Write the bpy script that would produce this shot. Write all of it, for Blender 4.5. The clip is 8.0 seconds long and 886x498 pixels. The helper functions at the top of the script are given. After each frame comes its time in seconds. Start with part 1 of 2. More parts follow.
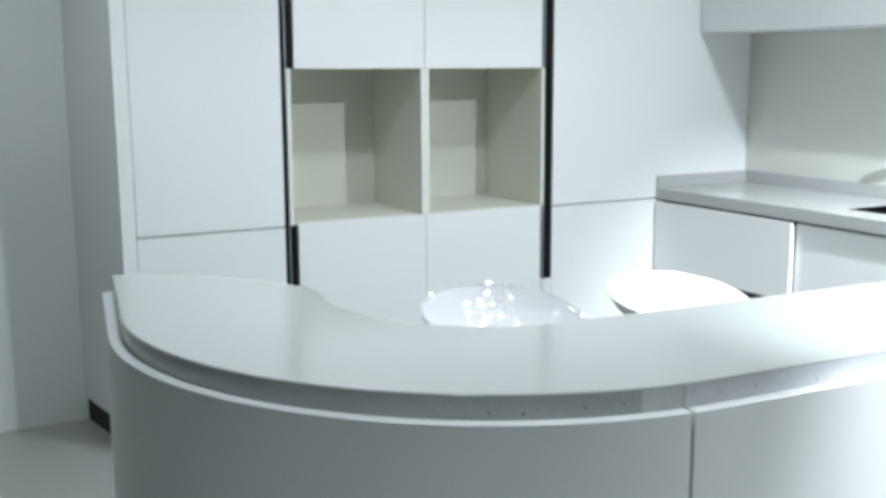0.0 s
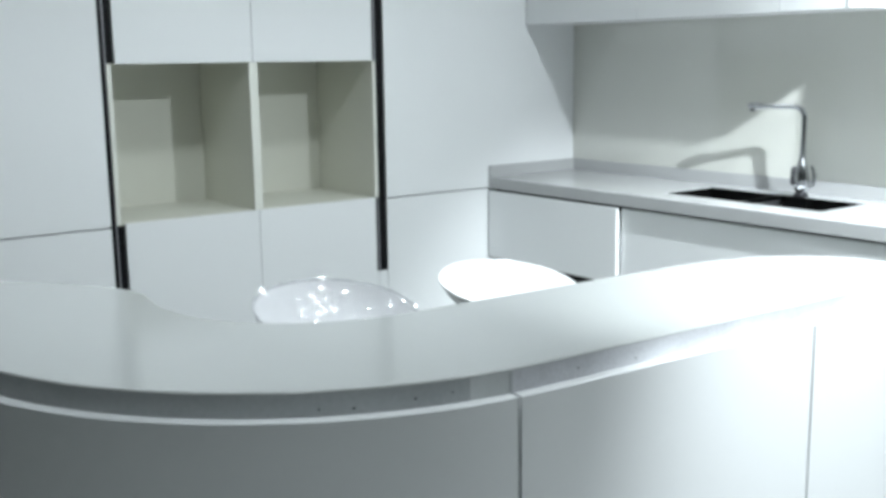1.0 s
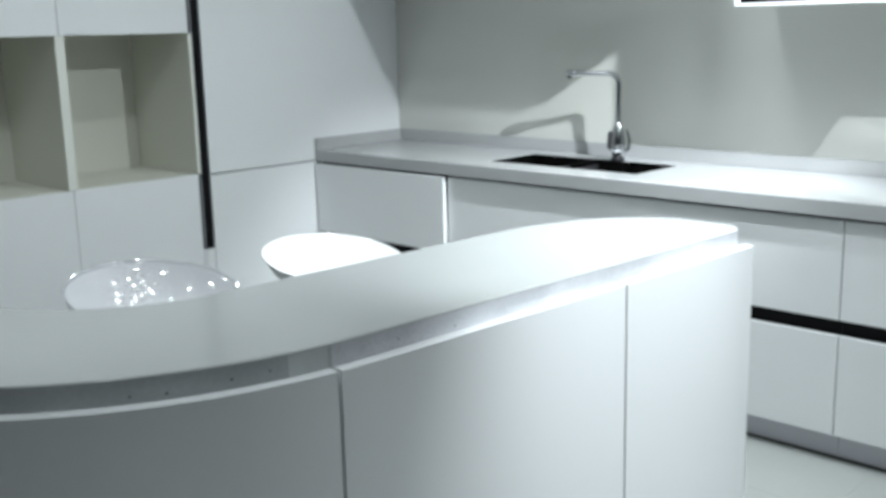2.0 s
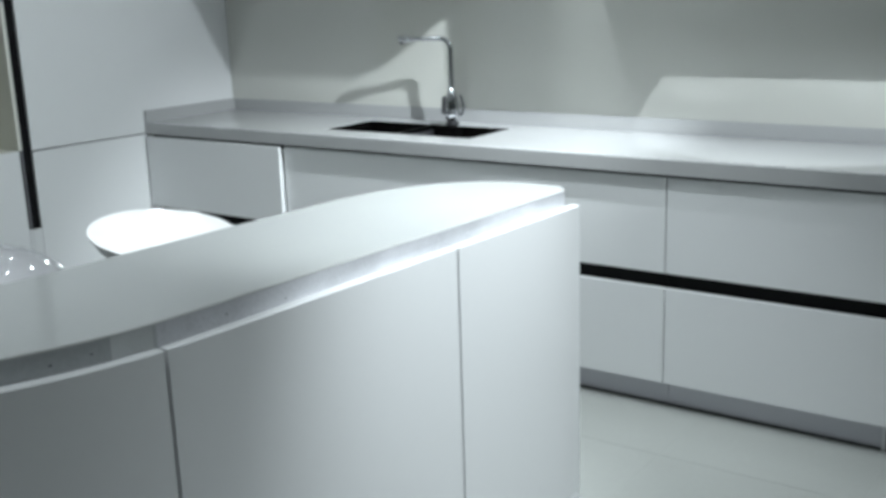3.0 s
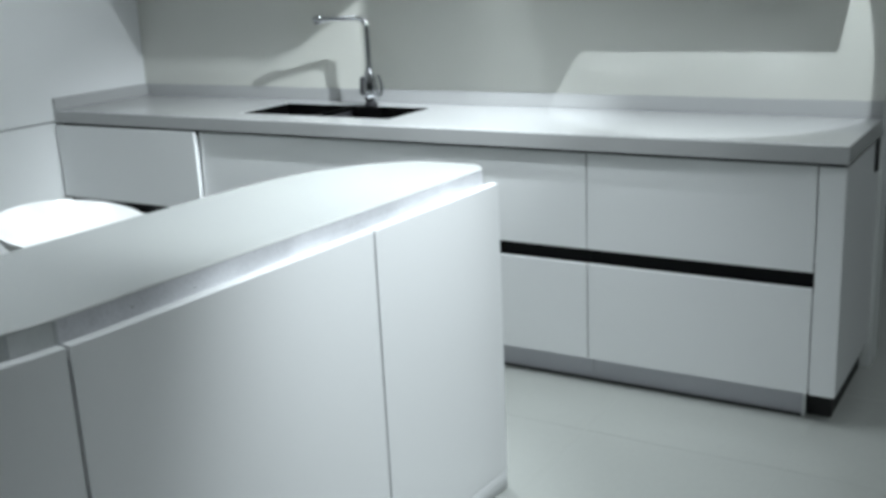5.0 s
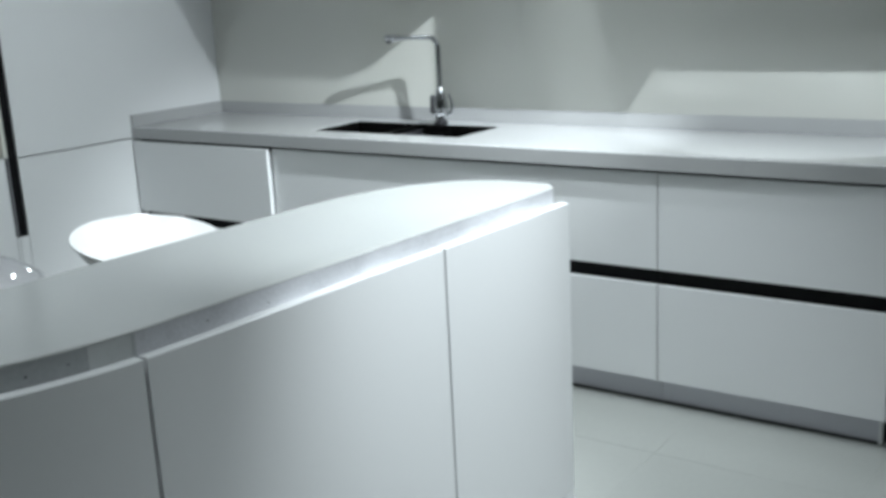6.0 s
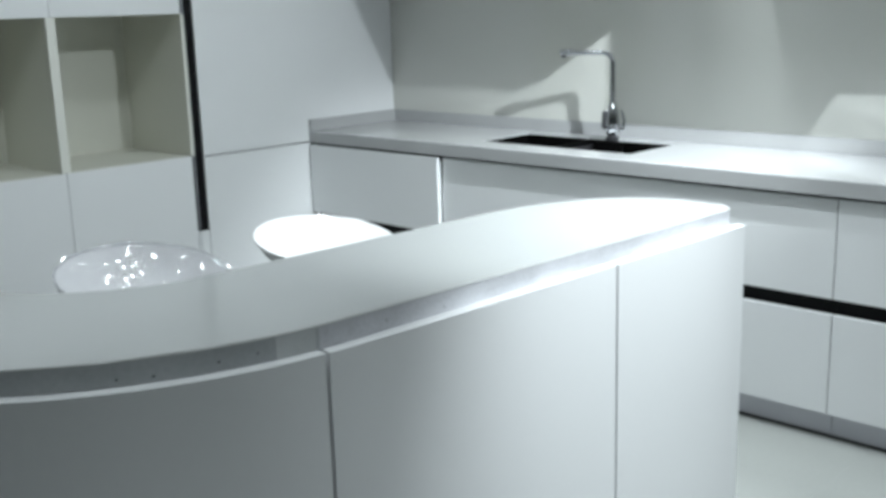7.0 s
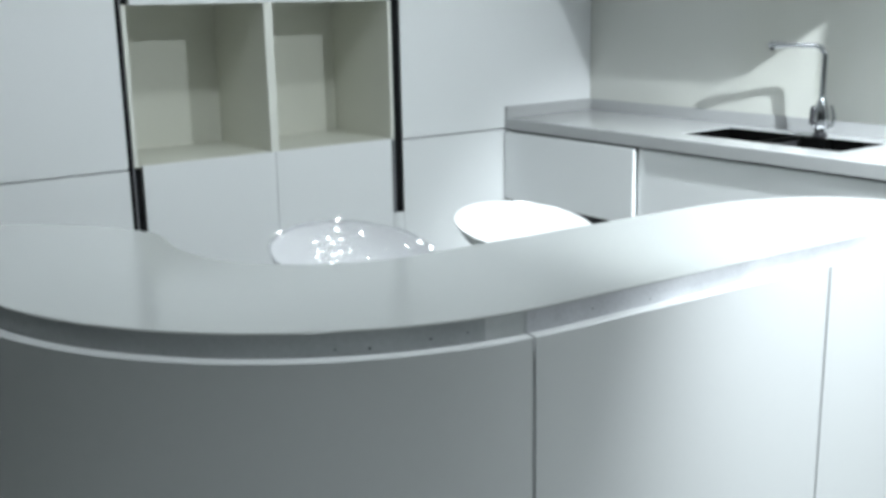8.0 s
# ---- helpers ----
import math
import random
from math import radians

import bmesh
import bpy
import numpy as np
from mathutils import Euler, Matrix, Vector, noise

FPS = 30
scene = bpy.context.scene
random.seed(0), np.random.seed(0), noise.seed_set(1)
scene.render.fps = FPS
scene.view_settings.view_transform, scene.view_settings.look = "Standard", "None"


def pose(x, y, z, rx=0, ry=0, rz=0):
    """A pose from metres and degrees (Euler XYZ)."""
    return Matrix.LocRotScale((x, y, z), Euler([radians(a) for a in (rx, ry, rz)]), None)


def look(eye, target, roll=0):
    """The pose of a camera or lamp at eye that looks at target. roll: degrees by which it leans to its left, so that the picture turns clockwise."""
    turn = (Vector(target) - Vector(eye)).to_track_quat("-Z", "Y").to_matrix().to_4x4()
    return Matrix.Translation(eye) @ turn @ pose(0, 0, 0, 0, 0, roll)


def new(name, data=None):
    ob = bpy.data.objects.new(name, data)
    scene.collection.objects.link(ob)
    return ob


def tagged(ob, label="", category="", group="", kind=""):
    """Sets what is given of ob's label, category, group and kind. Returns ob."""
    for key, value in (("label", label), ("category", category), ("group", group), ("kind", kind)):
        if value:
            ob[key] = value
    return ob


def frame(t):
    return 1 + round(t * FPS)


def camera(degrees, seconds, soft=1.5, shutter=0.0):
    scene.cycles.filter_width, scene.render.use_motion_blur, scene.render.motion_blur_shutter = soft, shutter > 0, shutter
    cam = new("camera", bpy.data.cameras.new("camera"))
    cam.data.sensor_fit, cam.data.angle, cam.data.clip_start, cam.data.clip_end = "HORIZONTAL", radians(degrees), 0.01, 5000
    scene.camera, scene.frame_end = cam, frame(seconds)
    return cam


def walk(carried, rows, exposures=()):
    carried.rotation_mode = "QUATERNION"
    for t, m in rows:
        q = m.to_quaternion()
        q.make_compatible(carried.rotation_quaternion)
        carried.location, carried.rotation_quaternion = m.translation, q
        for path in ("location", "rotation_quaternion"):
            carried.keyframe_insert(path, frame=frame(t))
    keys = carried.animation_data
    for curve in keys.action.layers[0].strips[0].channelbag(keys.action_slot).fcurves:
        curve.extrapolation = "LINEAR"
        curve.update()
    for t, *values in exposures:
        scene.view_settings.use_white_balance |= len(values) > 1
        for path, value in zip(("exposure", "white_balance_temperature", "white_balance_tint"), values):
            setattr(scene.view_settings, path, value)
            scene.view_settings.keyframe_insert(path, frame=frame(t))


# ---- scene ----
cam = camera(46.0, 8.0, soft=3.7)
PATH = [
    (0, (4.038, -3.974, 1.496), (2.302, -3.04, 1.157), -0.3),
    (0.5, (4.039, -3.958, 1.493), (2.354, -2.942, 1.139), -0.7),
    (1, (4.058, -3.949, 1.501), (2.486, -2.765, 1.144), -0.8),
    (1.5, (4.067, -3.931, 1.501), (2.586, -2.637, 1.133), -0.9),
    (2, (4.076, -3.906, 1.499), (2.715, -2.5, 1.083), -1.4),
    (2.2, (4.084, -3.903, 1.504), (2.769, -2.457, 1.081), -1.5),
    (3.3, (4.112, -3.859, 1.501), (3.037, -2.252, 0.988), -1.7),
    (3.5, (4.102, -3.843, 1.495), (3.056, -2.223, 0.965), -1.5),
    (4, (4.104, -3.829, 1.495), (3.106, -2.186, 0.941), -2.0),
    (4.2, (4.109, -3.824, 1.493), (3.123, -2.177, 0.933), -2.2),
    (5.3, (4.115, -3.831, 1.494), (3.073, -2.201, 0.985), -3.1),
    (5.5, (4.113, -3.83, 1.496), (3.042, -2.217, 0.994), -2.9),
    (6, (4.107, -3.838, 1.496), (2.981, -2.258, 1.008), -2.9),
    (6.5, (4.099, -3.856, 1.498), (2.879, -2.341, 1.032), -2.4),
    (7, (4.087, -3.887, 1.498), (2.732, -2.487, 1.046), -1.7),
    (7.5, (4.074, -3.914, 1.496), (2.611, -2.63, 1.037), -1.5),
    (8, (4.065, -3.95, 1.502), (2.491, -2.807, 1.036), -1.1),
]
EXPOSE = [(0, 0.24), (0.5, 0.19), (1, -0.01), (1.5, -0.20), (2, -0.38), (3.3, -0.67), (6.5, -0.65), (7, -0.46), (7.5, -0.29), (8, -0.15)]
walk(cam, [(t, look(e, g, r)) for t, e, g, r in PATH], EXPOSE)

# ---- world and lights ----
world = bpy.data.worlds.new("world")
scene.world = world
world.use_nodes = True
world.node_tree.nodes["Background"].inputs[0].default_value = (0.75, 0.85, 0.9, 1)
world.node_tree.nodes["Background"].inputs[1].default_value = 0.15
scene.view_settings.exposure = 0.0

CEIL = 2.62
# Two rows in one place: the narrow beam and the weak wide spill of one lamp.
# x, y, aim x, aim y, aim z, watts, cone degrees, blend
SPOTS = [
    (3.43, -0.89, 1.62, -0.26, 0.82, 780, 47, 1.0),
    (3.43, -0.89, 1.20, -1.60, 0.60, 145, 118, 1.0),
    (3.65, -1.13, 2.95, 0.0, 0.93, 190, 30.2, 0.03),
    (2.48, -1.20, 2.50, -1.08, 0.0, 165, 68, 1.0),
    (3.56, -1.88, 2.76, -1.88, 1.00, 375, 43, 1.0),
    (2.05, -1.82, 1.78, -2.03, 0.85, 130, 25, 0.9),
    (1.85, -0.60, 1.92, -0.50, 0.9, 40, 120, 0.9),
    (3.05, -0.66, 3.05, -0.66, 0.9, 44, 120, 0.9),
    (0.95, -1.00, 0.4, -0.8, 0.0, 12, 120, 0.8),
    (1.35, -2.15, 0.9, -2.1, 0.0, 66, 130, 0.8),
    (1.00, -3.70, 0.0, -4.0, 0.6, 44, 130, 0.8),
    (2.35, -3.25, 2.35, -3.25, 0.0, 40, 75, 0.9),
    (4.15, -1.45, 3.9, -1.3, 0.0, 48, 140, 0.8),
    # Added fill lamps: one beyond the wall end, two beside and behind the camera.
    (4.40, 1.30, 4.2, 1.3, 0.0, 50, 140, 0.8),
    (5.20, -2.80, 5.2, -2.8, 0.0, 84, 140, 0.8),
    (4.80, -4.80, 4.8, -4.8, 0.0, 98, 140, 0.8),
]
COOL = (0.865, 0.960, 1.0)


# ---- materials ----
def material(name, base, rough=0.4, metal=0.0, grain=0.0, scale=6.0, bump=0.0, bump_scale=60.0, coat=0.0, stain=0.0, spec=0.5):
    """Principled surface with large stains, fine grain and fine relief."""
    m = bpy.data.materials.new(name)
    m.use_nodes = True
    t = m.node_tree
    b = t.nodes["Principled BSDF"]
    b.inputs["Base Color"].default_value = (*base, 1)
    b.inputs["Roughness"].default_value = rough
    b.inputs["Metallic"].default_value = metal
    b.inputs["Coat Weight"].default_value = coat
    b.inputs["Specular IOR Level"].default_value = spec
    b.inputs["Coat Roughness"].default_value = 0.03
    where = t.nodes.new("ShaderNodeTexCoord")
    if grain or stain:
        big = t.nodes.new("ShaderNodeTexNoise")
        big.inputs["Scale"].default_value = scale * 0.25
        big.inputs["Detail"].default_value = 3
        fine = t.nodes.new("ShaderNodeTexNoise")
        fine.inputs["Scale"].default_value = scale * 12
        fine.inputs["Detail"].default_value = 6
        for n in (big, fine):
            t.links.new(where.outputs["Object"], n.inputs["Vector"])
        mix = t.nodes.new("ShaderNodeMath")
        mix.operation = "MULTIPLY_ADD"
        t.links.new(big.outputs["Fac"], mix.inputs[0])
        mix.inputs[1].default_value = stain
        less = t.nodes.new("ShaderNodeMath")
        less.operation = "MULTIPLY"
        t.links.new(fine.outputs["Fac"], less.inputs[0])
        less.inputs[1].default_value = grain
        t.links.new(less.outputs[0], mix.inputs[2])
        ramp = t.nodes.new("ShaderNodeMix")
        ramp.data_type = "RGBA"
        ramp.inputs["A"].default_value = (*[c * (1 + 0.5 * (grain + stain)) for c in base], 1)
        ramp.inputs["B"].default_value = (*[c * (0.5 - 0.2 * (grain + stain)) for c in base], 1)
        t.links.new(mix.outputs[0], ramp.inputs["Factor"])
        t.links.new(ramp.outputs["Result"], b.inputs["Base Color"])
        gloss = t.nodes.new("ShaderNodeMapRange")
        gloss.inputs["To Min"].default_value = rough * 0.85
        gloss.inputs["To Max"].default_value = rough * 1.2
        t.links.new(big.outputs["Fac"], gloss.inputs["Value"])
        t.links.new(gloss.outputs["Result"], b.inputs["Roughness"])
    if bump:
        relief = t.nodes.new("ShaderNodeTexNoise")
        relief.inputs["Scale"].default_value = bump_scale
        relief.inputs["Detail"].default_value = 4
        t.links.new(where.outputs["Object"], relief.inputs["Vector"])
        bn = t.nodes.new("ShaderNodeBump")
        bn.inputs["Strength"].default_value = bump
        bn.inputs["Distance"].default_value = 0.002
        t.links.new(relief.outputs["Fac"], bn.inputs["Height"])
        t.links.new(bn.outputs["Normal"], b.inputs["Normal"])
    return m


LACQUER = material("white satin lacquer", (0.80, 0.81, 0.82), 0.32, grain=0.03, stain=0.05, bump=0.03, bump_scale=25)
QUARTZ = material("white quartz", (0.50, 0.515, 0.51), 0.15, grain=0.12, stain=0.06, scale=14)
WORKTOP = material("pale grey quartz", (0.42, 0.425, 0.43), 0.12, grain=0.12, stain=0.06, scale=14)
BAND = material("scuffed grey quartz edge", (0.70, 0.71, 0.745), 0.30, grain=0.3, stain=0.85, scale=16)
# One stone: the left band's dark-to-pale reflection is put into these two colours.
PATCH = material("smeared quartz edge, painted pale reflection", (0.56, 0.58, 0.58), 0.30, grain=0.3, stain=0.6, scale=30)
DARKBAND = material("grey quartz edge, painted dark reflection", (0.47, 0.49, 0.50), 0.20, grain=0.25, stain=0.6, scale=9)
GLASS = material("beige back-painted glass", (0.63, 0.635, 0.595), 0.10, stain=0.08, scale=3, coat=1.0)
NICHE = material("beige melamine", (0.67, 0.67, 0.60), 0.45, grain=0.05, stain=0.08, bump=0.05)
BLACK = material("black anodised profile", (0.003, 0.003, 0.004), 0.55, grain=0.1, spec=0.15)
PLINTH = material("brushed aluminium", (0.52, 0.52, 0.56), 0.45, metal=0.55, grain=0.15, scale=8)
PLINTH_CAP = material("pale grey plastic", (0.66, 0.67, 0.68), 0.4, grain=0.05, stain=0.05)
DARK = material("dark recess", (0.02, 0.02, 0.02), 0.7, grain=0.2)
PAINT = material("white wall paint", (0.72, 0.74, 0.73), 0.85, grain=0.06, stain=0.08, bump=0.15, bump_scale=180)
GREYWALL = material("dark grey paint of unseen walls", (0.13, 0.14, 0.14), 0.85, grain=0.06, stain=0.08, bump=0.15, bump_scale=180)
CEILING = material("white ceiling paint", (0.78, 0.79, 0.78), 0.9, grain=0.05, bump=0.1, bump_scale=150)
TILE = material("pale grey polished tile", (0.335, 0.347, 0.332), 0.22, grain=0.12, stain=0.25, scale=5)
GROUT = material("grey grout", (0.33, 0.342, 0.328), 0.9, grain=0.3)
CHROME = material("chrome", (0.52, 0.53, 0.55), 0.10, metal=1.0, grain=0.02)
SINK = material("black granite composite", (0.0008, 0.0008, 0.0008), 0.6, grain=0.4, scale=30, spec=0.03)
EDGE = material("cream edge strip", (0.76, 0.76, 0.70), 0.4, grain=0.04)
STEEL = material("dark brushed steel", (0.05, 0.05, 0.055), 0.35, metal=0.6, grain=0.2)
SHELL = material("glossy white moulded plastic", (0.82, 0.82, 0.82), 0.22, stain=0.04, coat=0.1)
PLAIN = material("satin white moulded plastic", (0.80, 0.80, 0.80), 0.55, stain=0.04)
HOODGLASS = material("black glass", (0.003, 0.003, 0.004), 0.30, stain=0.1, spec=0.12)


def glow(name, colour, strength):
    m = bpy.data.materials.new(name)
    m.use_nodes = True
    b = m.node_tree.nodes["Principled BSDF"]
    b.inputs["Emission Color"].default_value = (*colour, 1)
    b.inputs["Emission Strength"].default_value = strength
    return m


def clear_film(name):
    """Thin clear plastic: mostly see-through, with a sharp gloss."""
    m = bpy.data.materials.new(name)
    m.use_nodes = True
    t = m.node_tree
    t.nodes.remove(t.nodes["Principled BSDF"])
    clear, gloss, milk = (t.nodes.new(n) for n in ("ShaderNodeBsdfTransparent", "ShaderNodeBsdfAnisotropic", "ShaderNodeBsdfDiffuse"))
    clear.inputs["Color"].default_value = (0.97, 0.97, 0.98, 1)
    gloss.inputs["Roughness"].default_value = 0.08
    milk.inputs["Color"].default_value = (0.80, 0.81, 0.86, 1)
    one, two = t.nodes.new("ShaderNodeMixShader"), t.nodes.new("ShaderNodeMixShader")
    one.inputs[0].default_value, two.inputs[0].default_value = 0.16, 0.11
    t.links.new(clear.outputs[0], one.inputs[1])
    t.links.new(milk.outputs[0], one.inputs[2])
    t.links.new(one.outputs[0], two.inputs[1])
    t.links.new(gloss.outputs[0], two.inputs[2])
    t.links.new(two.outputs[0], t.nodes["Material Output"].inputs["Surface"])
    return m


FILM = clear_film("clear plastic film")
LENS = glow("lit lamp lens", COOL, 40)


# ---- mesh helpers ----
def part(name, bm, mat, parent=None, label=""):
    bmesh.ops.recalc_face_normals(bm, faces=bm.faces)
    me = bpy.data.meshes.new(name)
    bm.to_mesh(me)
    bm.free()
    me.materials.append(mat)
    ob = new(name, me)
    if parent:
        ob.parent = parent
    if label:
        tagged(ob, label)
    return ob


def box(bm, a, b, bevel=0.0):
    """An upright box between two corners, its edges rounded."""
    lo = [min(p, q) for p, q in zip(a, b)]
    hi = [max(p, q) for p, q in zip(a, b)]
    made = bmesh.ops.create_cube(bm, size=1)["verts"]
    for v in made:
        v.co = Vector([l + (c + 0.5) * (h - l) for l, c, h in zip(lo, v.co, hi)])
    if bevel:
        edges = list({e for v in made for e in v.link_edges})
        bmesh.ops.bevel(bm, geom=edges, offset=bevel, segments=2, affect="EDGES", profile=0.6)
    return bm


def boxes(*items, bevel=0.0):
    bm = bmesh.new()
    for a, b in items:
        box(bm, a, b, bevel)
    return bm


def smooth(ob, angle=40):
    for p in ob.data.polygons:
        p.use_smooth = True
    ob.data.set_sharp_from_angle(angle=radians(angle))
    return ob


def thing(name, at, label, category, group="", kind=""):
    ob = new(name)
    ob.location = at
    ob.empty_display_size = 0.1
    return tagged(ob, label, category, group, kind)


def loft(rings, closed_ring=True, caps=True):
    """A skin through rings of equal length."""
    bm = bmesh.new()
    rows = [[bm.verts.new(p) for p in r] for r in rings]
    n = len(rows[0])
    for a, b in zip(rows, rows[1:]):
        for k in range(n if closed_ring else n - 1):
            q = (a[k], a[(k + 1) % n], b[(k + 1) % n], b[k])
            if len({v for v in q}) == 4:
                bm.faces.new(q)
    if caps and closed_ring:
        bm.faces.new(rows[0])
        bm.faces.new(list(reversed(rows[-1])))
    return bm


def tube(points, radii, sides=20):
    """A round bar along points."""
    pts = [Vector(p) for p in points]
    rings = []
    side = None
    for k, p in enumerate(pts):
        way = (pts[min(k + 1, len(pts) - 1)] - pts[max(k - 1, 0)]).normalized()
        if side is None:
            side = way.orthogonal().normalized()
        side = (side - way * side.dot(way)).normalized()
        other = way.cross(side)
        r = radii[k] if isinstance(radii, (list, tuple)) else radii
        rings.append([p + (side * math.cos(a) + other * math.sin(a)) * r for a in [2 * math.pi * i / sides for i in range(sides)]])
    return loft(rings)


def lathe(profile, sides=40, at=(0, 0, 0)):
    """A turned solid from (radius, height) pairs."""
    rings = [[(at[0] + r * math.cos(2 * math.pi * i / sides), at[1] + r * math.sin(2 * math.pi * i / sides), at[2] + z) for i in range(sides)] for r, z in profile]
    return loft(rings)


# ---- the room ----
WX, EX, SY, NY = -0.55, 6.2, -6.2, 2.6
END = 3.55
floor = tagged(part("floor", boxes(((WX - 0.1, SY, -0.06), (EX, NY, -0.0008))), GROUT), "pale grey polished floor tiles with thin joints", "floor", kind="structure")
wall_north = tagged(part("wall_north", boxes(((WX, 0.0, 0), (END, 0.14, CEIL))), PAINT), "white painted wall behind the worktop", "wall", kind="structure")
tagged(part("wall_west", boxes(((WX - 0.12, SY, 0), (WX, NY, CEIL))), PAINT), "pale grey-white painted wall", "wall", kind="structure")
# East and south walls are unseen additions; their dark colour limits bounced light.
tagged(part("wall_east", boxes(((EX, SY, 0), (EX + 0.12, NY, CEIL))), GREYWALL), "unseen wall added to close the room, dark to limit bounce", "wall", kind="structure")
tagged(part("wall_south", boxes(((WX - 0.12, SY - 0.12, 0), (EX + 0.12, SY, CEIL))), GREYWALL), "unseen wall added to close the room, dark to limit bounce", "wall", kind="structure")
tagged(part("wall_far", boxes(((WX, NY, 0), (EX + 0.12, NY + 0.12, CEIL))), PAINT), "pale painted wall beyond the kitchen", "wall", kind="structure")
tagged(part("ceiling", boxes(((WX - 0.12, SY - 0.12, CEIL), (EX + 0.12, NY + 0.12, CEIL + 0.1))), CEILING), "white painted ceiling", "ceiling", kind="structure")
tagged(part("backsplash", boxes(((0.002, -0.010, 0.965), (END - 0.002, -0.001, CEIL - 0.01)), bevel=0.001), GLASS), "glossy beige back-painted glass backsplash", "backsplash", kind="structure")


# ---- downlights ----
def downlight(x, y):
    t = thing("downlight", (x, y, CEIL), "round white recessed ceiling spotlight, lit, out of view", "ceiling light", "ceiling spotlights")
    ring = [(0.055, -0.001), (0.055, -0.010), (0.050, -0.014), (0.040, -0.012), (0.036, -0.002)]
    smooth(part("trim_ring", lathe(ring, 32), LACQUER, t))
    part("lens", lathe([(0.034, -0.004), (0.034, -0.007)], 24), LENS, t, "glowing lamp lens")


fitted = set()
# The added fill lamps get the same fittings as the other spots.
for x, y, ax, ay, az, w, cone, blend in SPOTS:
    if (x, y) not in fitted:
        downlight(x, y)
    fitted.add((x, y))
    lamp = bpy.data.lights.new("spot_lamp", "SPOT")
    lamp.energy, lamp.color, lamp.spot_size, lamp.spot_blend, lamp.shadow_soft_size = w, COOL, radians(cone), blend, 0.007 if blend < 0.1 else 0.022 if cone < 119 else 0.10
    new("spot_lamp", lamp).matrix_world = look((x, y, CEIL - 0.04), (ax, ay, az))


# ---- tall cabinets ----
TB, TT = 0.10, 2.32
Y_L, Y_A, Y_B, Y_M, Y_C, Y_D = -3.19, -3.135, -2.515, -1.885, -1.265, -0.60
NB, NT, SEAM = 0.872, 1.500, 0.862
G = 0.0015


def door(name, y0, y1, z0, z1, parent, x=0.0, label=""):
    lift, drop = (0.0038 if z == SEAM else G for z in (z0, z1))
    return part(name, boxes(((x - 0.019, y0 + G, z0 + lift), (x, y1 - G, z1 - drop)), bevel=0.0012), LACQUER, parent, label)


def wedge(x0, x1, y0, y1, back, z0, z1):
    """An upright board whose outer face runs out to back at its rear edge."""
    foot = [(x1, y0), (x1, y1), (x0, y1), (x0, back)]
    return loft([[(x, y, z) for x, y in foot] for z in (z0, z1)])


left = thing("tall_cabinet", (0, 0, 0), "tall white satin lacquer cabinet with black edge profile", "cabinet", "tall cabinets")
part("body", boxes(((-0.54, Y_A + 0.001, TB), (-0.021, Y_B - 0.022, TT))), LACQUER, left)
part("side_panel", wedge(-0.549, 0.0, Y_L, Y_A - 0.001, -3.275, TB, TT), LACQUER, left)
door("upper_door", Y_A, Y_B - 0.020, SEAM, TT, left)
door("lower_door", Y_A, Y_B - 0.020, TB, SEAM, left)
part("plinth", wedge(-0.549, -0.03, Y_L + 0.008, Y_B, -3.266, 0, TB - 0.002), DARK, left, "dark recessed plinth")
part("edge_profile", boxes(((-0.030, Y_B - 0.019, 0.52), (-0.004, Y_B - 0.001, TT)), bevel=0.001), BLACK, left, "black vertical profile")
part("filler", boxes(((-0.019, Y_B - 0.019, TB), (0, Y_B - 0.001, 0.518))), LACQUER, left)

mid = thing("niche_cabinet", (0, 0, 0), "tall white cabinet with two open beige niches", "cabinet", "tall cabinets")
part("lower_body", boxes(((-0.54, Y_B + 0.001, TB), (-0.021, Y_C - 0.001, NB - 0.02))), LACQUER, mid)
part("upper_body", boxes(((-0.54, Y_B + 0.001, NT + 0.02), (-0.021, Y_C - 0.001, TT))), LACQUER, mid)
ND = 0.50
w = 0.018
v = 0.020
for a, b in ((Y_B, Y_M), (Y_M, Y_C)):
    nm = part("niche", boxes(((-ND, a + 0.012, NB), (-ND - 0.012, b - 0.012, NT))), NICHE, mid, "open beige melamine niche")
    part("bottom_board", boxes(((-ND, a + 0.002, NB - w), (-0.021, b - 0.002, NB))), NICHE, nm)
    part("top_board", boxes(((-ND, a + 0.002, NT), (-0.021, b - 0.002, NT + w))), NICHE, nm)
    part("side_board", boxes(((-ND, a + 0.002, NB), (-0.001, a + v, NT))), NICHE, nm)
    part("side_board", boxes(((-ND, b - v, NB), (-0.001, b - 0.002, NT))), NICHE, nm)
part("front_edge", boxes(((-0.004, Y_M - v, NB + 0.001), (0.0005, Y_M + v, NT - 0.001)), bevel=0.001), EDGE, mid, "cream front edge between the niches")
part("front_edge", boxes(((-0.004, Y_B + 0.002, NB + 0.001), (0.0005, Y_B + v, NT - 0.001)), bevel=0.001), EDGE, mid)
part("front_edge", boxes(((-0.004, Y_C - v, NB + 0.001), (0.0005, Y_C - 0.002, NT - 0.001)), bevel=0.001), EDGE, mid)
HW, HR = 0.036, 0.016
for a, b, inner in ((Y_B, Y_M, 0), (Y_M, Y_C, 1)):
    lo, hi = (a + HW, b) if not inner else (a, b - HR)
    door("upper_door", lo, hi, NT, TT, mid)
    door("lower_door", lo, hi, TB, NB, mid)
    door("filler", *((a, lo) if not inner else (hi, b)), TB, 0.52, mid)
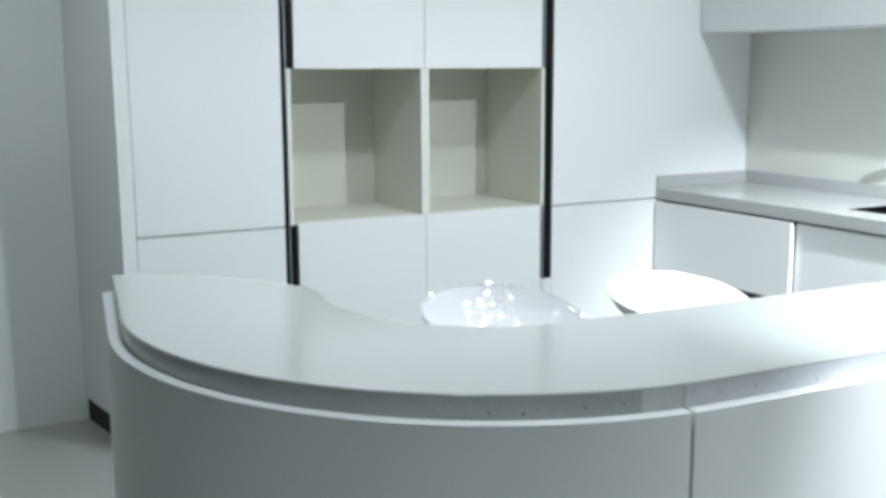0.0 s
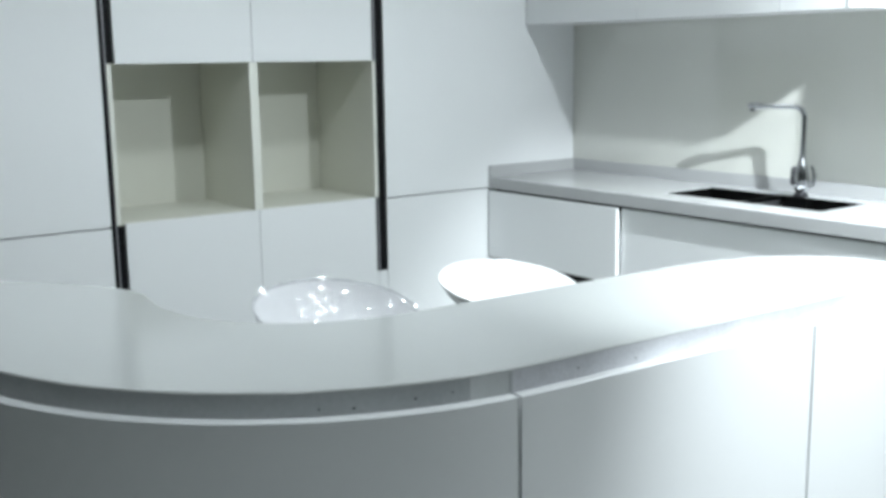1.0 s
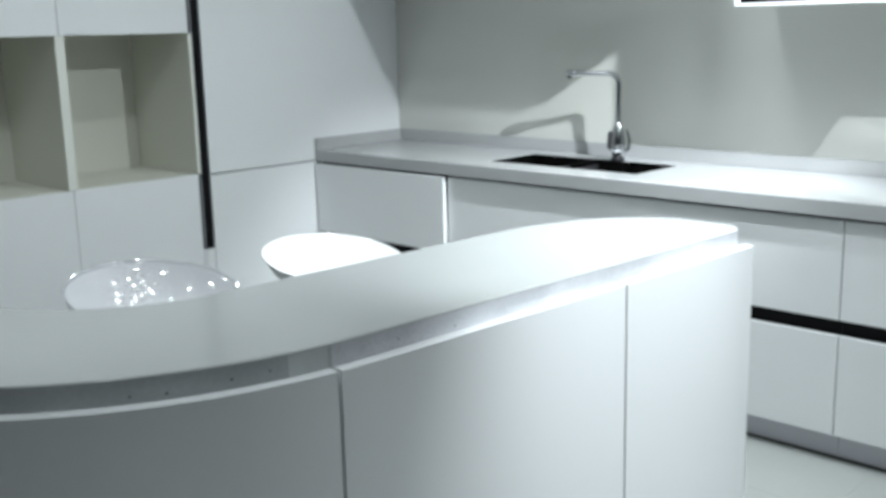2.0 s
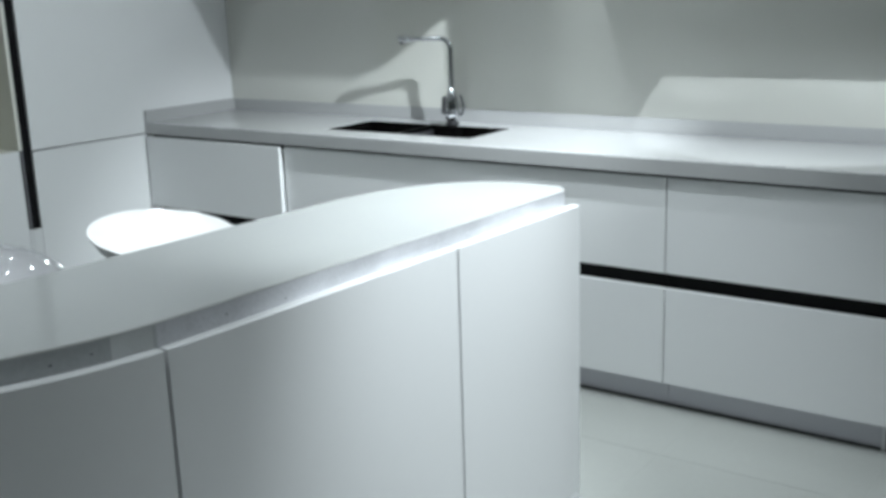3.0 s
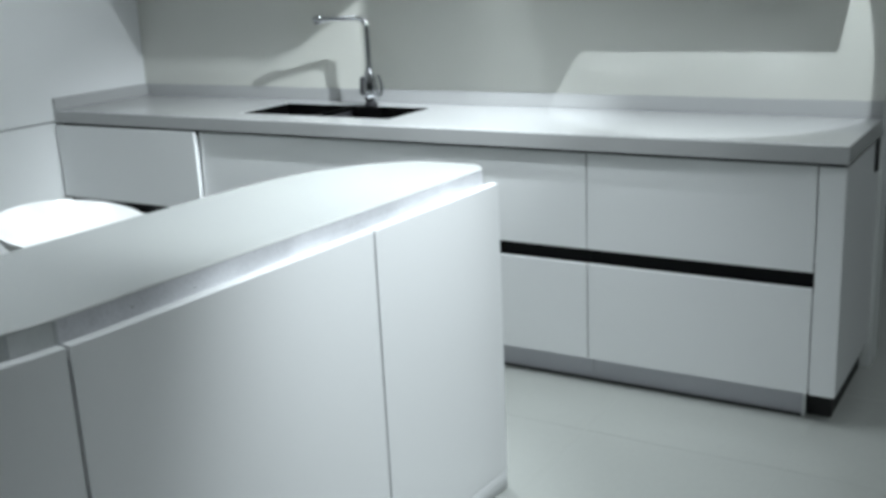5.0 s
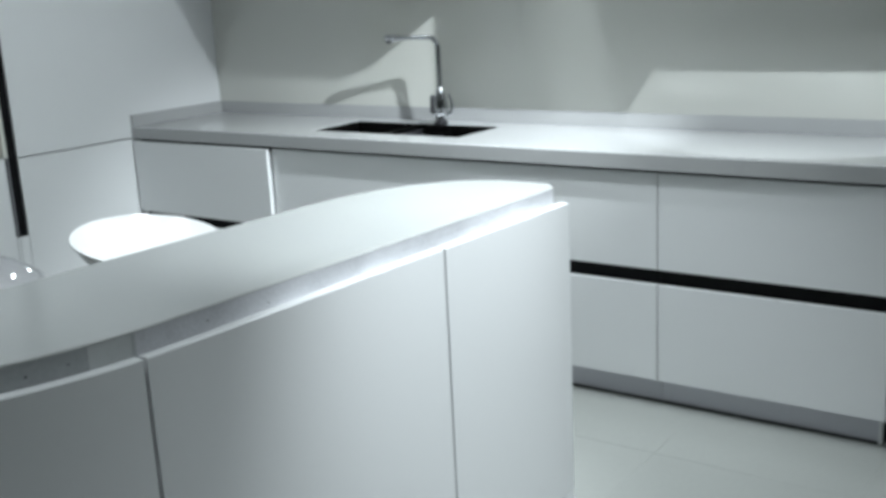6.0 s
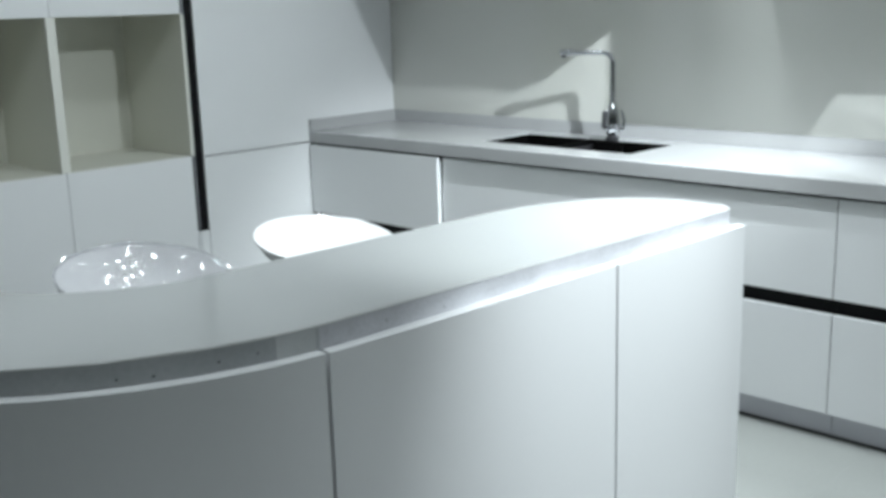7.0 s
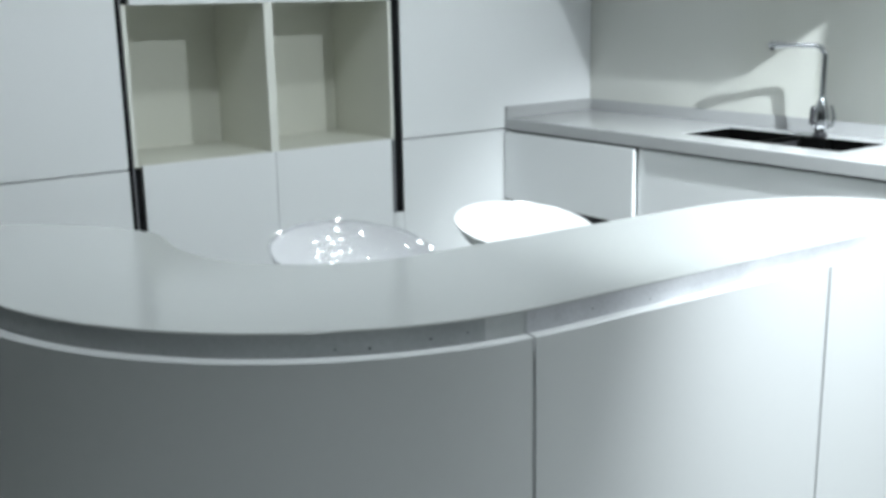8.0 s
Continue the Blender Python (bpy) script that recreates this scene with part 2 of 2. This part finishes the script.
for y0, y1 in ((Y_B, Y_B + HW), (Y_C - HR, Y_C)):
    for z0, z1 in ((0.522, SEAM), (NT + 0.004, TT)):
        part("grip_profile", boxes(((-0.032, y0 + (0.0026 if y0 == Y_B else 0.0008), z0), (-0.012, y1 - (0.0026 if y1 == Y_C else 0.0008), z1)), bevel=0.001), BLACK, mid, "black recessed grip profile")
for y0, y1 in ((Y_B - 0.0006, Y_B + 0.0022), (Y_C - 0.0022, Y_C + 0.0006)):
    part("trim_strip", boxes(((-0.020, y0, 0.523), (-0.0045, y1, TT - 0.001))), PLINTH, mid, "thin pale strip between black profiles")
part("plinth", boxes(((-0.48, Y_B + 0.001, 0), (-0.06, Y_C, TB - 0.002))), DARK, mid, "dark recessed plinth")

right = thing("tall_cabinet", (0, 0, 0), "tall white satin lacquer cabinet beside the worktop", "cabinet", "tall cabinets")
part("body", boxes(((-0.54, Y_C + 0.022, TB), (-0.021, -0.001, TT))), LACQUER, right)
door("upper_door", Y_C + 0.045, -0.001, SEAM, TT, right)
door("lower_door", Y_C + 0.045, -0.001, TB, SEAM, right)
part("edge_profile", boxes(((-0.030, Y_C + 0.001, 0.52), (-0.004, Y_C + 0.043, TT)), bevel=0.001), BLACK, right, "black vertical profile")
part("filler", boxes(((-0.019, Y_C + 0.001, TB), (0, Y_C + 0.043, 0.518))), LACQUER, right)
part("plinth", boxes(((-0.48, Y_C + 0.001, 0), (-0.06, -0.001, TB - 0.002))), DARK, right, "dark recessed plinth")

# ---- base cabinets under the long worktop ----
FY, SB, ST = -0.58, 0.860, 0.915
B0, B1 = 0.453, 0.508
F = 0.0023
CUTS = (0.010, 0.894, 2.690, 3.455)
for a, b in zip(CUTS, CUTS[1:]):
    c = thing("base_cabinet", (0, 0, 0), "white handleless base cabinet with black grip channel", "cabinet", "base cabinets")
    part("body", boxes(((a + 0.001, FY + 0.045, TB), (b - 0.001, -0.002, SB - 0.004))), LACQUER, c)
    ajar = 0.028 if a < 0.1 else 0.0
    part("upper_drawer_front", boxes(((a + F, FY - ajar, B1), (b - F, FY + 0.019 - ajar, SB - 0.013)), bevel=0.0015), LACQUER, c)
    if ajar:
        part("drawer_box", boxes(((a + 0.02, FY + 0.019 - ajar, B1 + 0.03), (b - 0.012, FY + 0.044, SB - 0.03))), LACQUER, c)
    part("lower_drawer_front", boxes(((a + F, FY, TB), (b - F, FY + 0.019, B0)), bevel=0.0015), LACQUER, c)
    part("grip_channel", boxes(((a + 0.001, FY + 0.030, B0 - 0.02), (b - 0.001, FY + 0.044, B1 + 0.02))), BLACK, c, "black recessed grip channel")
    # Dark strip behind the fronts deepens the shaded gap under the slab.
    part("top_gap_shade", boxes(((a + 0.001, FY + 0.021, SB - 0.045), (b - 0.001, FY + 0.044, SB - 0.002))), STEEL, c, "dark strip put in for the shade below the worktop")
    # Thin dark strip stands in for the contact shade at the floor.
    part("contact_shade", boxes(((a + 0.001, FY + 0.046, 0.0), (min(b, 3.429) - 0.001, FY + 0.0495, 0.008))), DARK, c, "dark strip put in for contact shade along the floor")
    part("plinth", boxes(((a + 0.001, FY + 0.05, 0.0), (min(b, 3.429) - 0.001, FY + 0.066, TB - 0.004))), PLINTH, c, "brushed aluminium plinth")
    if a < 0.1:
        # Solid dark strip in place of the shade in this gap.
        part("gap_shade", boxes(((0.0015, FY + 0.022, TB), (a, FY + 0.040, SB - 0.015))), DARK, c, "dark strip put in for the shade beside the tall cabinet")
    if b > 3.4:
        part("plinth_end_cap", boxes(((3.428, FY + 0.0455, 0.0005), (3.4395, FY + 0.0665, TB - 0.005)), bevel=0.001), PLINTH_CAP, c, "pale plastic end cap")
end = thing("end_panel", (0, 0, 0), "thick white end panel of the base cabinets", "panel")
part("panel", boxes(((3.458, FY - 0.004, TB), (3.538, -0.002, SB - 0.013)), bevel=0.0015), LACQUER, end)
# The shaded line over the panel is a dark strip as well.
part("gap_shade", boxes(((3.460, FY + 0.006, SB - 0.0125), (3.534, -0.004, SB - 0.0005))), STEEL, end, "dark strip put in for the shade above the end panel")
# Dark block put in for the shade under the end panel.
part("foot", boxes(((3.44, FY + 0.075, 0), (3.515, -0.02, TB - 0.001))), DARK, end, "dark recessed plinth")

# Narrow dark plate on the end panel's side, close to the wall.
plate = thing("dark_plate", (0, 0, 0), "narrow dark plate on the white end panel", "socket")
part("plate", boxes(((3.5385, -0.100, 0.742), (3.545, -0.048, 0.852)), bevel=0.001), DARK, plate)
SX0, SX1, SY0, SY1 = 1.025, 1.795, -0.452, -0.128
top = thing("worktop", (0, 0, 0), "white quartz worktop with a low upstand", "worktop")
def frame_rect(x0, y0, x1, y1, z):
    return [(x0, y0, z), (x1, y0, z), (x1, y1, z), (x0, y1, z)]


e = 0.003
outer = (0.002, -0.60, 3.545, -0.002)
hole = (SX0, SY0, SX1, SY1)
inset = lambda q, d: (q[0] + d, q[1] + d, q[2] - d, q[3] - d)
rings = [frame_rect(*outer, SB), frame_rect(*outer, ST - e), frame_rect(*inset(outer, e), ST), frame_rect(*inset(hole, -0.002), ST), frame_rect(*hole, ST - 0.002), frame_rect(*hole, SB)]
part("slab", loft(rings + rings[:1], caps=False), WORKTOP, top)
part("back_upstand", boxes(((0.020, -0.020, ST), (3.545, -0.011, 0.972)), bevel=0.002), WORKTOP, top)
part("side_upstand", boxes(((0.002, -0.60, ST), (0.018, -0.011, 0.972)), bevel=0.002), WORKTOP, top)

sink = thing("sink", (0, 0, 0), "black undermounted double bowl sink", "sink")
t_ = 0.008
SM = 1.40
part("divider", boxes(((SM - 0.016, SY0 + 0.009, 0.86), (SM + 0.016, SY1 - 0.009, ST - 0.020)), bevel=0.005), STEEL, sink, "dark steel rim between the bowls")
for a, b in ((SX0, SM), (SM, SX1)):
    part("bowl", boxes(((a, SY0, 0.70), (b, SY1, 0.706)), ((a, SY0, 0.706), (a + t_, SY1, ST - 0.0025)), ((b - t_, SY0, 0.706), (b, SY1, ST - 0.0025)),
                       ((a, SY0, 0.706), (b, SY0 + t_, ST - 0.0025)), ((a, SY1 - t_, 0.706), (b, SY1, ST - 0.0025))), SINK, sink)
    part("drain", lathe([(0.045, 0.706), (0.045, 0.709), (0.02, 0.708)], 24, ((a + b) / 2, (SY0 + SY1) / 2, 0)), CHROME, sink, "chrome drain")


part("tap_ledge", boxes(((1.435, SY1 - 0.062, 0.86), (1.555, SY1 - 0.0085, ST - 0.0005)), bevel=0.004), SINK, sink, "black ledge that carries the tap")


def tap():
    t = thing("tap", (1.487, -0.126, ST), "tall chrome kitchen tap with a straight swivel spout", "tap")
    smooth(part("collar", lathe([(0.030, 0), (0.030, 0.010), (0.024, 0.013), (0.022, 0.022)], 28), STEEL, t, "dark collar"))
    smooth(part("base", lathe([(0.023, 0.0225), (0.030, 0.034), (0.033, 0.055), (0.031, 0.085), (0.023, 0.125), (0.015, 0.155), (0.0125, 0.160)], 28), CHROME, t))
    reach = Vector((-0.243, -0.048, 0))
    H, r = 0.372, 0.044
    u = reach.normalized()
    pts, radii = [Vector((0, 0, 0.158)), Vector((0, 0, 0.26)), Vector((0, 0, H - r))], [0.0116, 0.0112, 0.0110]
    for k in range(1, 9):
        a = k / 8 * math.pi / 2
        pts.append(Vector((0, 0, H - r)) + u * (r - r * math.cos(a)) + Vector((0, 0, r * math.sin(a))))
        radii.append(0.0110 - 0.0008 * k / 8)
    tip = reach + Vector((0, 0, H))
    pts.append(tip - u * 0.070)
    radii.append(0.0098)
    smooth(part("spout", tube(pts, radii), CHROME, t))
    smooth(part("nozzle", tube([tip - u * 0.072, tip - u * 0.066, tip - u * 0.012, tip - u * 0.002, tip + u * 0.002], [0.0100, 0.0145, 0.0155, 0.012, 0.006]), CHROME, t))
    smooth(part("aerator", lathe([(0.011, -0.012), (0.012, -0.020), (0.010, -0.022)], 20, tip - u * 0.018), STEEL, t))
    side = Vector((0.81, 0.58, 0))
    lever = [side * 0.024 + Vector((0, 0, 0.034)), side * 0.046 + Vector((0, 0, 0.048)), side * 0.051 + Vector((0, 0, 0.078)), side * 0.044 + Vector((0, 0, 0.112)), side * 0.036 + Vector((0, 0, 0.130))]
    smooth(part("lever", tube(lever, [0.010, 0.0085, 0.007, 0.006, 0.005]), CHROME, t, "slim curved lever"))
    smooth(part("diverter", tube([side * -0.026 + Vector((0, 0, 0.050)), side * -0.033 + Vector((0, 0, 0.056)), side * -0.033 + Vector((0, 0, 0.118)), side * -0.028 + Vector((0, 0, 0.126))], [0.010, 0.014, 0.011, 0.006]), STEEL, t, "dark steel side control"))


tap()

# ---- wall cabinets and hood ----
UB, UT, UE, UD = 1.668, 2.32, 1.893, -0.35
for a, b in ((0.003, 0.752), (0.752, 1.50), (1.50, 1.803), (1.803, 1.862)):
    narrow = a > 1.7
    c = thing("wall_cabinet", (0, 0, 0), "narrow white wall cabinet, door tilted to catch the light" if narrow else "white handleless wall cabinet over the worktop", "cabinet", "wall cabinets")
    part("body", boxes(((a + 0.001, UD + 0.021, UB + 0.002), (b - 0.001, -0.011, UT))), LACQUER, c)
    d = part("door", boxes(((a - b + G, 0, UB), (-G, 0.019, UT)), bevel=0.0015), LACQUER, c)
    d.location = (b, UD, 0)
    # The narrow door is turned towards the lamp so that it reads brighter.
    d.rotation_euler = (0, 0, radians(6 if narrow else 0))
side = thing("cabinet_side_panel", (0, 0, 0), "white end panel closing the row of wall cabinets", "panel")
part("panel", boxes(((1.8635, UD + 0.012, UB), (UE, -0.011, UT)), bevel=0.0015), LACQUER, side)
HX0, HX1, HB, HD = 2.130, 3.46, 1.548, -0.33
hood = thing("cooker_hood", (0, 0, 0), "white cooker hood with black glass front", "cooker hood")
part("body", boxes(((HX0, HD + 0.012, HB), (HX1, -0.011, 2.05)), bevel=0.002), LACQUER, hood)
part("frame", boxes(((HX0, HD, HB), (HX0 + 0.02, HD + 0.011, 2.05)), ((HX1 - 0.02, HD, HB), (HX1, HD + 0.011, 2.05)), ((HX0 + 0.02, HD, HB), (HX1 - 0.02, HD + 0.011, HB + 0.010)), ((HX0 + 0.02, HD, 2.03), (HX1 - 0.02, HD + 0.011, 2.05))), LACQUER, hood)
part("glass_front", boxes(((HX0 + 0.0205, HD + 0.004, HB + 0.0105), (HX1 - 0.0205, HD + 0.011, 2.0295))), HOODGLASS, hood, "black glass panel")
part("chimney", boxes(((2.43, -0.28, 2.051), (2.76, -0.011, CEIL))), LACQUER, hood)

# ---- curved island ----
P0, PC, P1, RAD = Vector((1.199, -3.472)), Vector((2.675, -3.708)), Vector((2.775, -1.387)), 0.887
ua, ub = (PC - P0).normalized(), (P1 - PC).normalized()
turn = ua.angle(ub)
TAN = RAD * math.tan(turn / 2)
LA, LC, LB = (PC - P0).length - TAN, RAD * turn, (P1 - PC).length - TAN
LEN = LA + LC + LB
ia, ib = Vector((-ua.y, ua.x)), Vector((-ub.y, ub.x))


def isle(s, off, z):
    """The place at length s along the island's outer face, off metres inwards."""
    if s <= LA:
        p = P0 + ua * s + ia * off
    elif s >= LA + LC:
        p = P1 - ub * (LEN - s) + ib * off
    else:
        a = (s - LA) / RAD
        c = PC - ua * TAN + ia * RAD
        d = Vector((ia.x * math.cos(a) - ia.y * math.sin(a), ia.x * math.sin(a) + ia.y * math.cos(a)))
        p = c - d * (RAD - off)
    return (p.x, p.y, z)


def stations(s0, s1, step=0.03, fine=0.0):
    n = max(2, int((s1 - s0) / step))
    if fine:
        return [s0 + (s1 - s0) * (0.5 - 0.5 * math.cos(math.pi * k / n)) for k in range(n + 1)]
    return [s0 + (s1 - s0) * k / n for k in range(n + 1)]


def bend(s0, s1, o0, o1, z0, z1, r=0.0015):
    """A bar bent along the island, its edges eased."""
    prof = [(o0, z0 + r), (o0, z1 - r), (o0 + r, z1), (o1 - r, z1), (o1, z1 - r), (o1, z0 + r), (o1 - r, z0), (o0 + r, z0)]
    return loft([[isle(s, o, z) for o, z in prof] for s in stations(s0, s1)])


def along(x, y):
    """The length at which the outer face passes nearest to a place."""
    return min(range(2001), key=lambda k: (Vector(isle(k * LEN / 2000, 0, 0)[:2]) - Vector((x, y))).length) * LEN / 2000


J1, J2 = along(2.715, -2.776), along(2.767, -1.943)
RIM, IT = 0.912, 0.957
island = thing("kitchen_island", (0, 0, 0), "curved white island with rounded lacquer front panels", "kitchen island")
for a, b in ((0, J1 - 0.004), (J1 + 0.004, J2 - 0.0036), (J2 + 0.0036, LEN)):
    smooth(part("front_panel", bend(a, b, -0.010, 0.017, 0.062, RIM), LACQUER, island, "curved white front panel"), 25)
# Added flush strip, toned like the lit floor that shows below the panels.
smooth(part("plinth", bend(0.002, LEN - 0.002, -0.0092, 0.020, 0.0, 0.0615), PLINTH_CAP, island, "added pale strip matching the lit floor below the panels"), 50)
smooth(part("carcass", bend(0.03, LEN - 0.03, 0.024, 0.33, 0.062, 0.90), LACQUER, island), 50)
part("end_cheek", bend(LEN - 0.028, LEN - 0.004, 0.021, 0.33, 0.062, 0.905), LACQUER, island)
part("end_cheek", bend(0.004, 0.028, 0.021, 0.33, 0.062, 0.905), LACQUER, island)



def inner(s):
    """Depth of the top, rounded off towards both ends."""
    full = 0.49
    out = full
    for d, reach, flat, n in ((s, 0.40, 0.06, 1.5), (LEN + 0.012 - s, 0.50, 0.16, 2.1)):
        if d < reach:
            f = max(0.0, 1 - (1 - d / reach) ** n) ** (1 / n)
            out = min(out, flat + (full - flat) * f)
    return out


END_S = LEN + 0.012


def edge_in(s):
    """How far the top's outer edge stands back, rounded off at the free end."""
    return 0.018 + 0.045 * max(0.0, 1 - (END_S - s) / 0.055) ** 2


def band(s0, s1):
    """A bar under the top's edge that follows its rounded end."""
    out = []
    for s in stations(s0, min(s1, LEN - 0.06)) + ([LEN - 0.06 + 0.006 * k for k in range(1, 12)] if s1 > LEN - 0.05 else []):
        o = edge_in(s) + 0.0004
        out.append([isle(s, a, z) for a, z in ((o, 0.900), (o, IT - 0.0052), (o + 0.014, IT - 0.0052), (o + 0.014, 0.900))])
    return loft(out)


rings = []
r = 0.003
z0 = IT - 0.005
ss = sorted(set(stations(0, 0.45, 0.012, 1) + stations(0.45, LEN - 0.55, 0.03) + stations(LEN - 0.55, END_S, 0.012, 1)))
for s in ss:
    o1 = inner(s)
    o0 = edge_in(s)
    prof = [(o0, z0), (o0, IT - r), (o0 + r * 0.3, IT - r * 0.3), (o0 + r, IT), (o1 - r, IT), (o1 - r * 0.3, IT - r * 0.3), (o1, IT - r), (o1, z0 - 0.02), (o0 + 0.016, z0 - 0.02), (o0 + 0.016, z0)]
    rings.append([isle(s, o, z) for o, z in prof])
island_top = thing("island_worktop", (0, 0, 0), "white quartz top of the curved island, slightly glossy", "worktop")
smooth(part("slab", loft(rings), QUARTZ, island_top), 12)
for a, b, m, label in ((0.002, J1 - 0.086, DARKBAND, "grey band below the top, dark reflection painted in"), (J1 - 0.0855, J1 - 0.003, PATCH, "smeared end of the band, pale reflection painted in"), (J1 + 0.003, LEN + 0.002, BAND, "scuffed pale grey band below the top")):
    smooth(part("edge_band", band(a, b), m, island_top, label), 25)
chips = random.Random(7)
for d in (0.36, 0.30, 0.19, 0.12, -0.16, -0.31):
    r = chips.uniform(0.0020, 0.0034)
    cx, cy, cz = isle(J1 - d, 0.0186, chips.uniform(0.920, 0.942))
    bm = lathe([(r * math.sin(a) + 0.0001, 0.7 * r * math.cos(a)) for a in (0.0, 0.8, 1.57, 2.3, 3.14)], 8, (cx, cy, cz))
    part("chip", bm, DARK, island_top, "small dark chip in the edge")
part("joint_filler", bend(J1 - 0.0028, J1 + 0.0028, 0.0178, 0.031, 0.900, IT - 0.0052, 0.0004), DARKBAND, island_top, "grey filled joint")


# ---- stools ----
def crinkled_film():
    """A loose sheet over the dished seat, drawn in under its rim, with many small folds."""
    rings, N = [], 130
    for k in range(1, 47):
        f = min(1.0, k / 36)
        under = max(0, k - 36) / 10
        ring = []
        for i in range(N):
            a = 2 * math.pi * i / N
            rr = (0.214 * f ** 0.9) * (1 - 0.10 * under)
            p = Vector((rr * math.cos(a), rr * math.sin(a), 0))
            z = 0.874 + 0.036 * math.cos(a) * f - 0.052 * (1 - f ** 2.2) - 0.075 * under
            fold = noise.noise(p * 26 + Vector((3.1, 0.7, under * 2))) * 0.003 + noise.noise(p * 100 + Vector((9, 2, under))) * 0.0045
            out = 1 + (0.03 * noise.noise(p * 40 + Vector((0, 5, under * 4))) if f == 1.0 else 0)
            ring.append((p.x * out, p.y * out, z + fold))
        rings.append(ring)
    bm = loft(rings, caps=False)
    bm.faces.new([v for v in bm.verts][:N])
    return bm


def stool(x, y, face, wrapped=False, high=0.866):
    label = "white bar stool wrapped in crinkled clear plastic film" if wrapped else "bar stool with round glossy white dished seat"
    t = thing("bar_stool", (x, y, 0), label, "stool", "stools at the island")
    rings = []
    outer = []
    N = 56
    for k in range(0, 17):
        f = k / 16
        ring = []
        for i in range(N):
            a = 2 * math.pi * i / N
            rr = 0.208 * f ** 0.8
            z = high + 0.036 * math.cos(a) * f - 0.070 * (1 - f ** 2.2)
            ring.append((rr * math.cos(a), rr * math.sin(a), z))
        rings.append(ring)
    for k, ring in enumerate(reversed(rings)):
        f = 1 - k / 16
        wide = 1.0 if k == 0 else 0.97 * f ** 0.6
        outer.append([(px_ * wide, py_ * wide, pz_ - (0.004 if k == 0 else 0.030 + 0.004 * (1 - f))) for px_, py_, pz_ in ring])
    bm = loft(rings + outer, caps=True)
    bmesh.ops.remove_doubles(bm, verts=bm.verts, dist=0.0004)
    smooth(part("seat", bm, PLAIN if wrapped else SHELL, t), 60)
    smooth(part("column", lathe([(0.07, high - 0.101), (0.03, high - 0.126), (0.028, 0.03)], 24), CHROME, t, "chrome column"))
    smooth(part("foot_plate", lathe([(0.20, 0.0), (0.20, 0.006), (0.17, 0.014), (0.04, 0.03), (0.03, 0.031)], 48), CHROME, t, "round chrome base"))
    if wrapped:
        part("wrapping_film", crinkled_film(), FILM, t, "crinkled clear plastic film")
    t.rotation_euler = (0, 0, radians(face))
    return t


stool(1.790, -1.998, 180, high=0.855)
stool(1.780, -2.585, 180, wrapped=True)

# ---- floor tiles ----
TS = 0.634
tm = bpy.data.meshes.new("tile")
bm = boxes(((0.0006, 0.0006, -0.004), (TS - 0.0006, TS - 0.0006, 0.0)), bevel=0.0006)
bm.to_mesh(tm)
bm.free()
tm.materials.append(TILE)
x = 2.835 - 6 * TS
while x < EX - 0.02:
    y = -0.30 - 10 * TS
    while y < NY:
        if x + TS > WX and y + TS > SY:
            ob = new("tile", tm)
            ob.location = (x, y, 0)
            ob.parent = floor
        y += TS
    x += TS
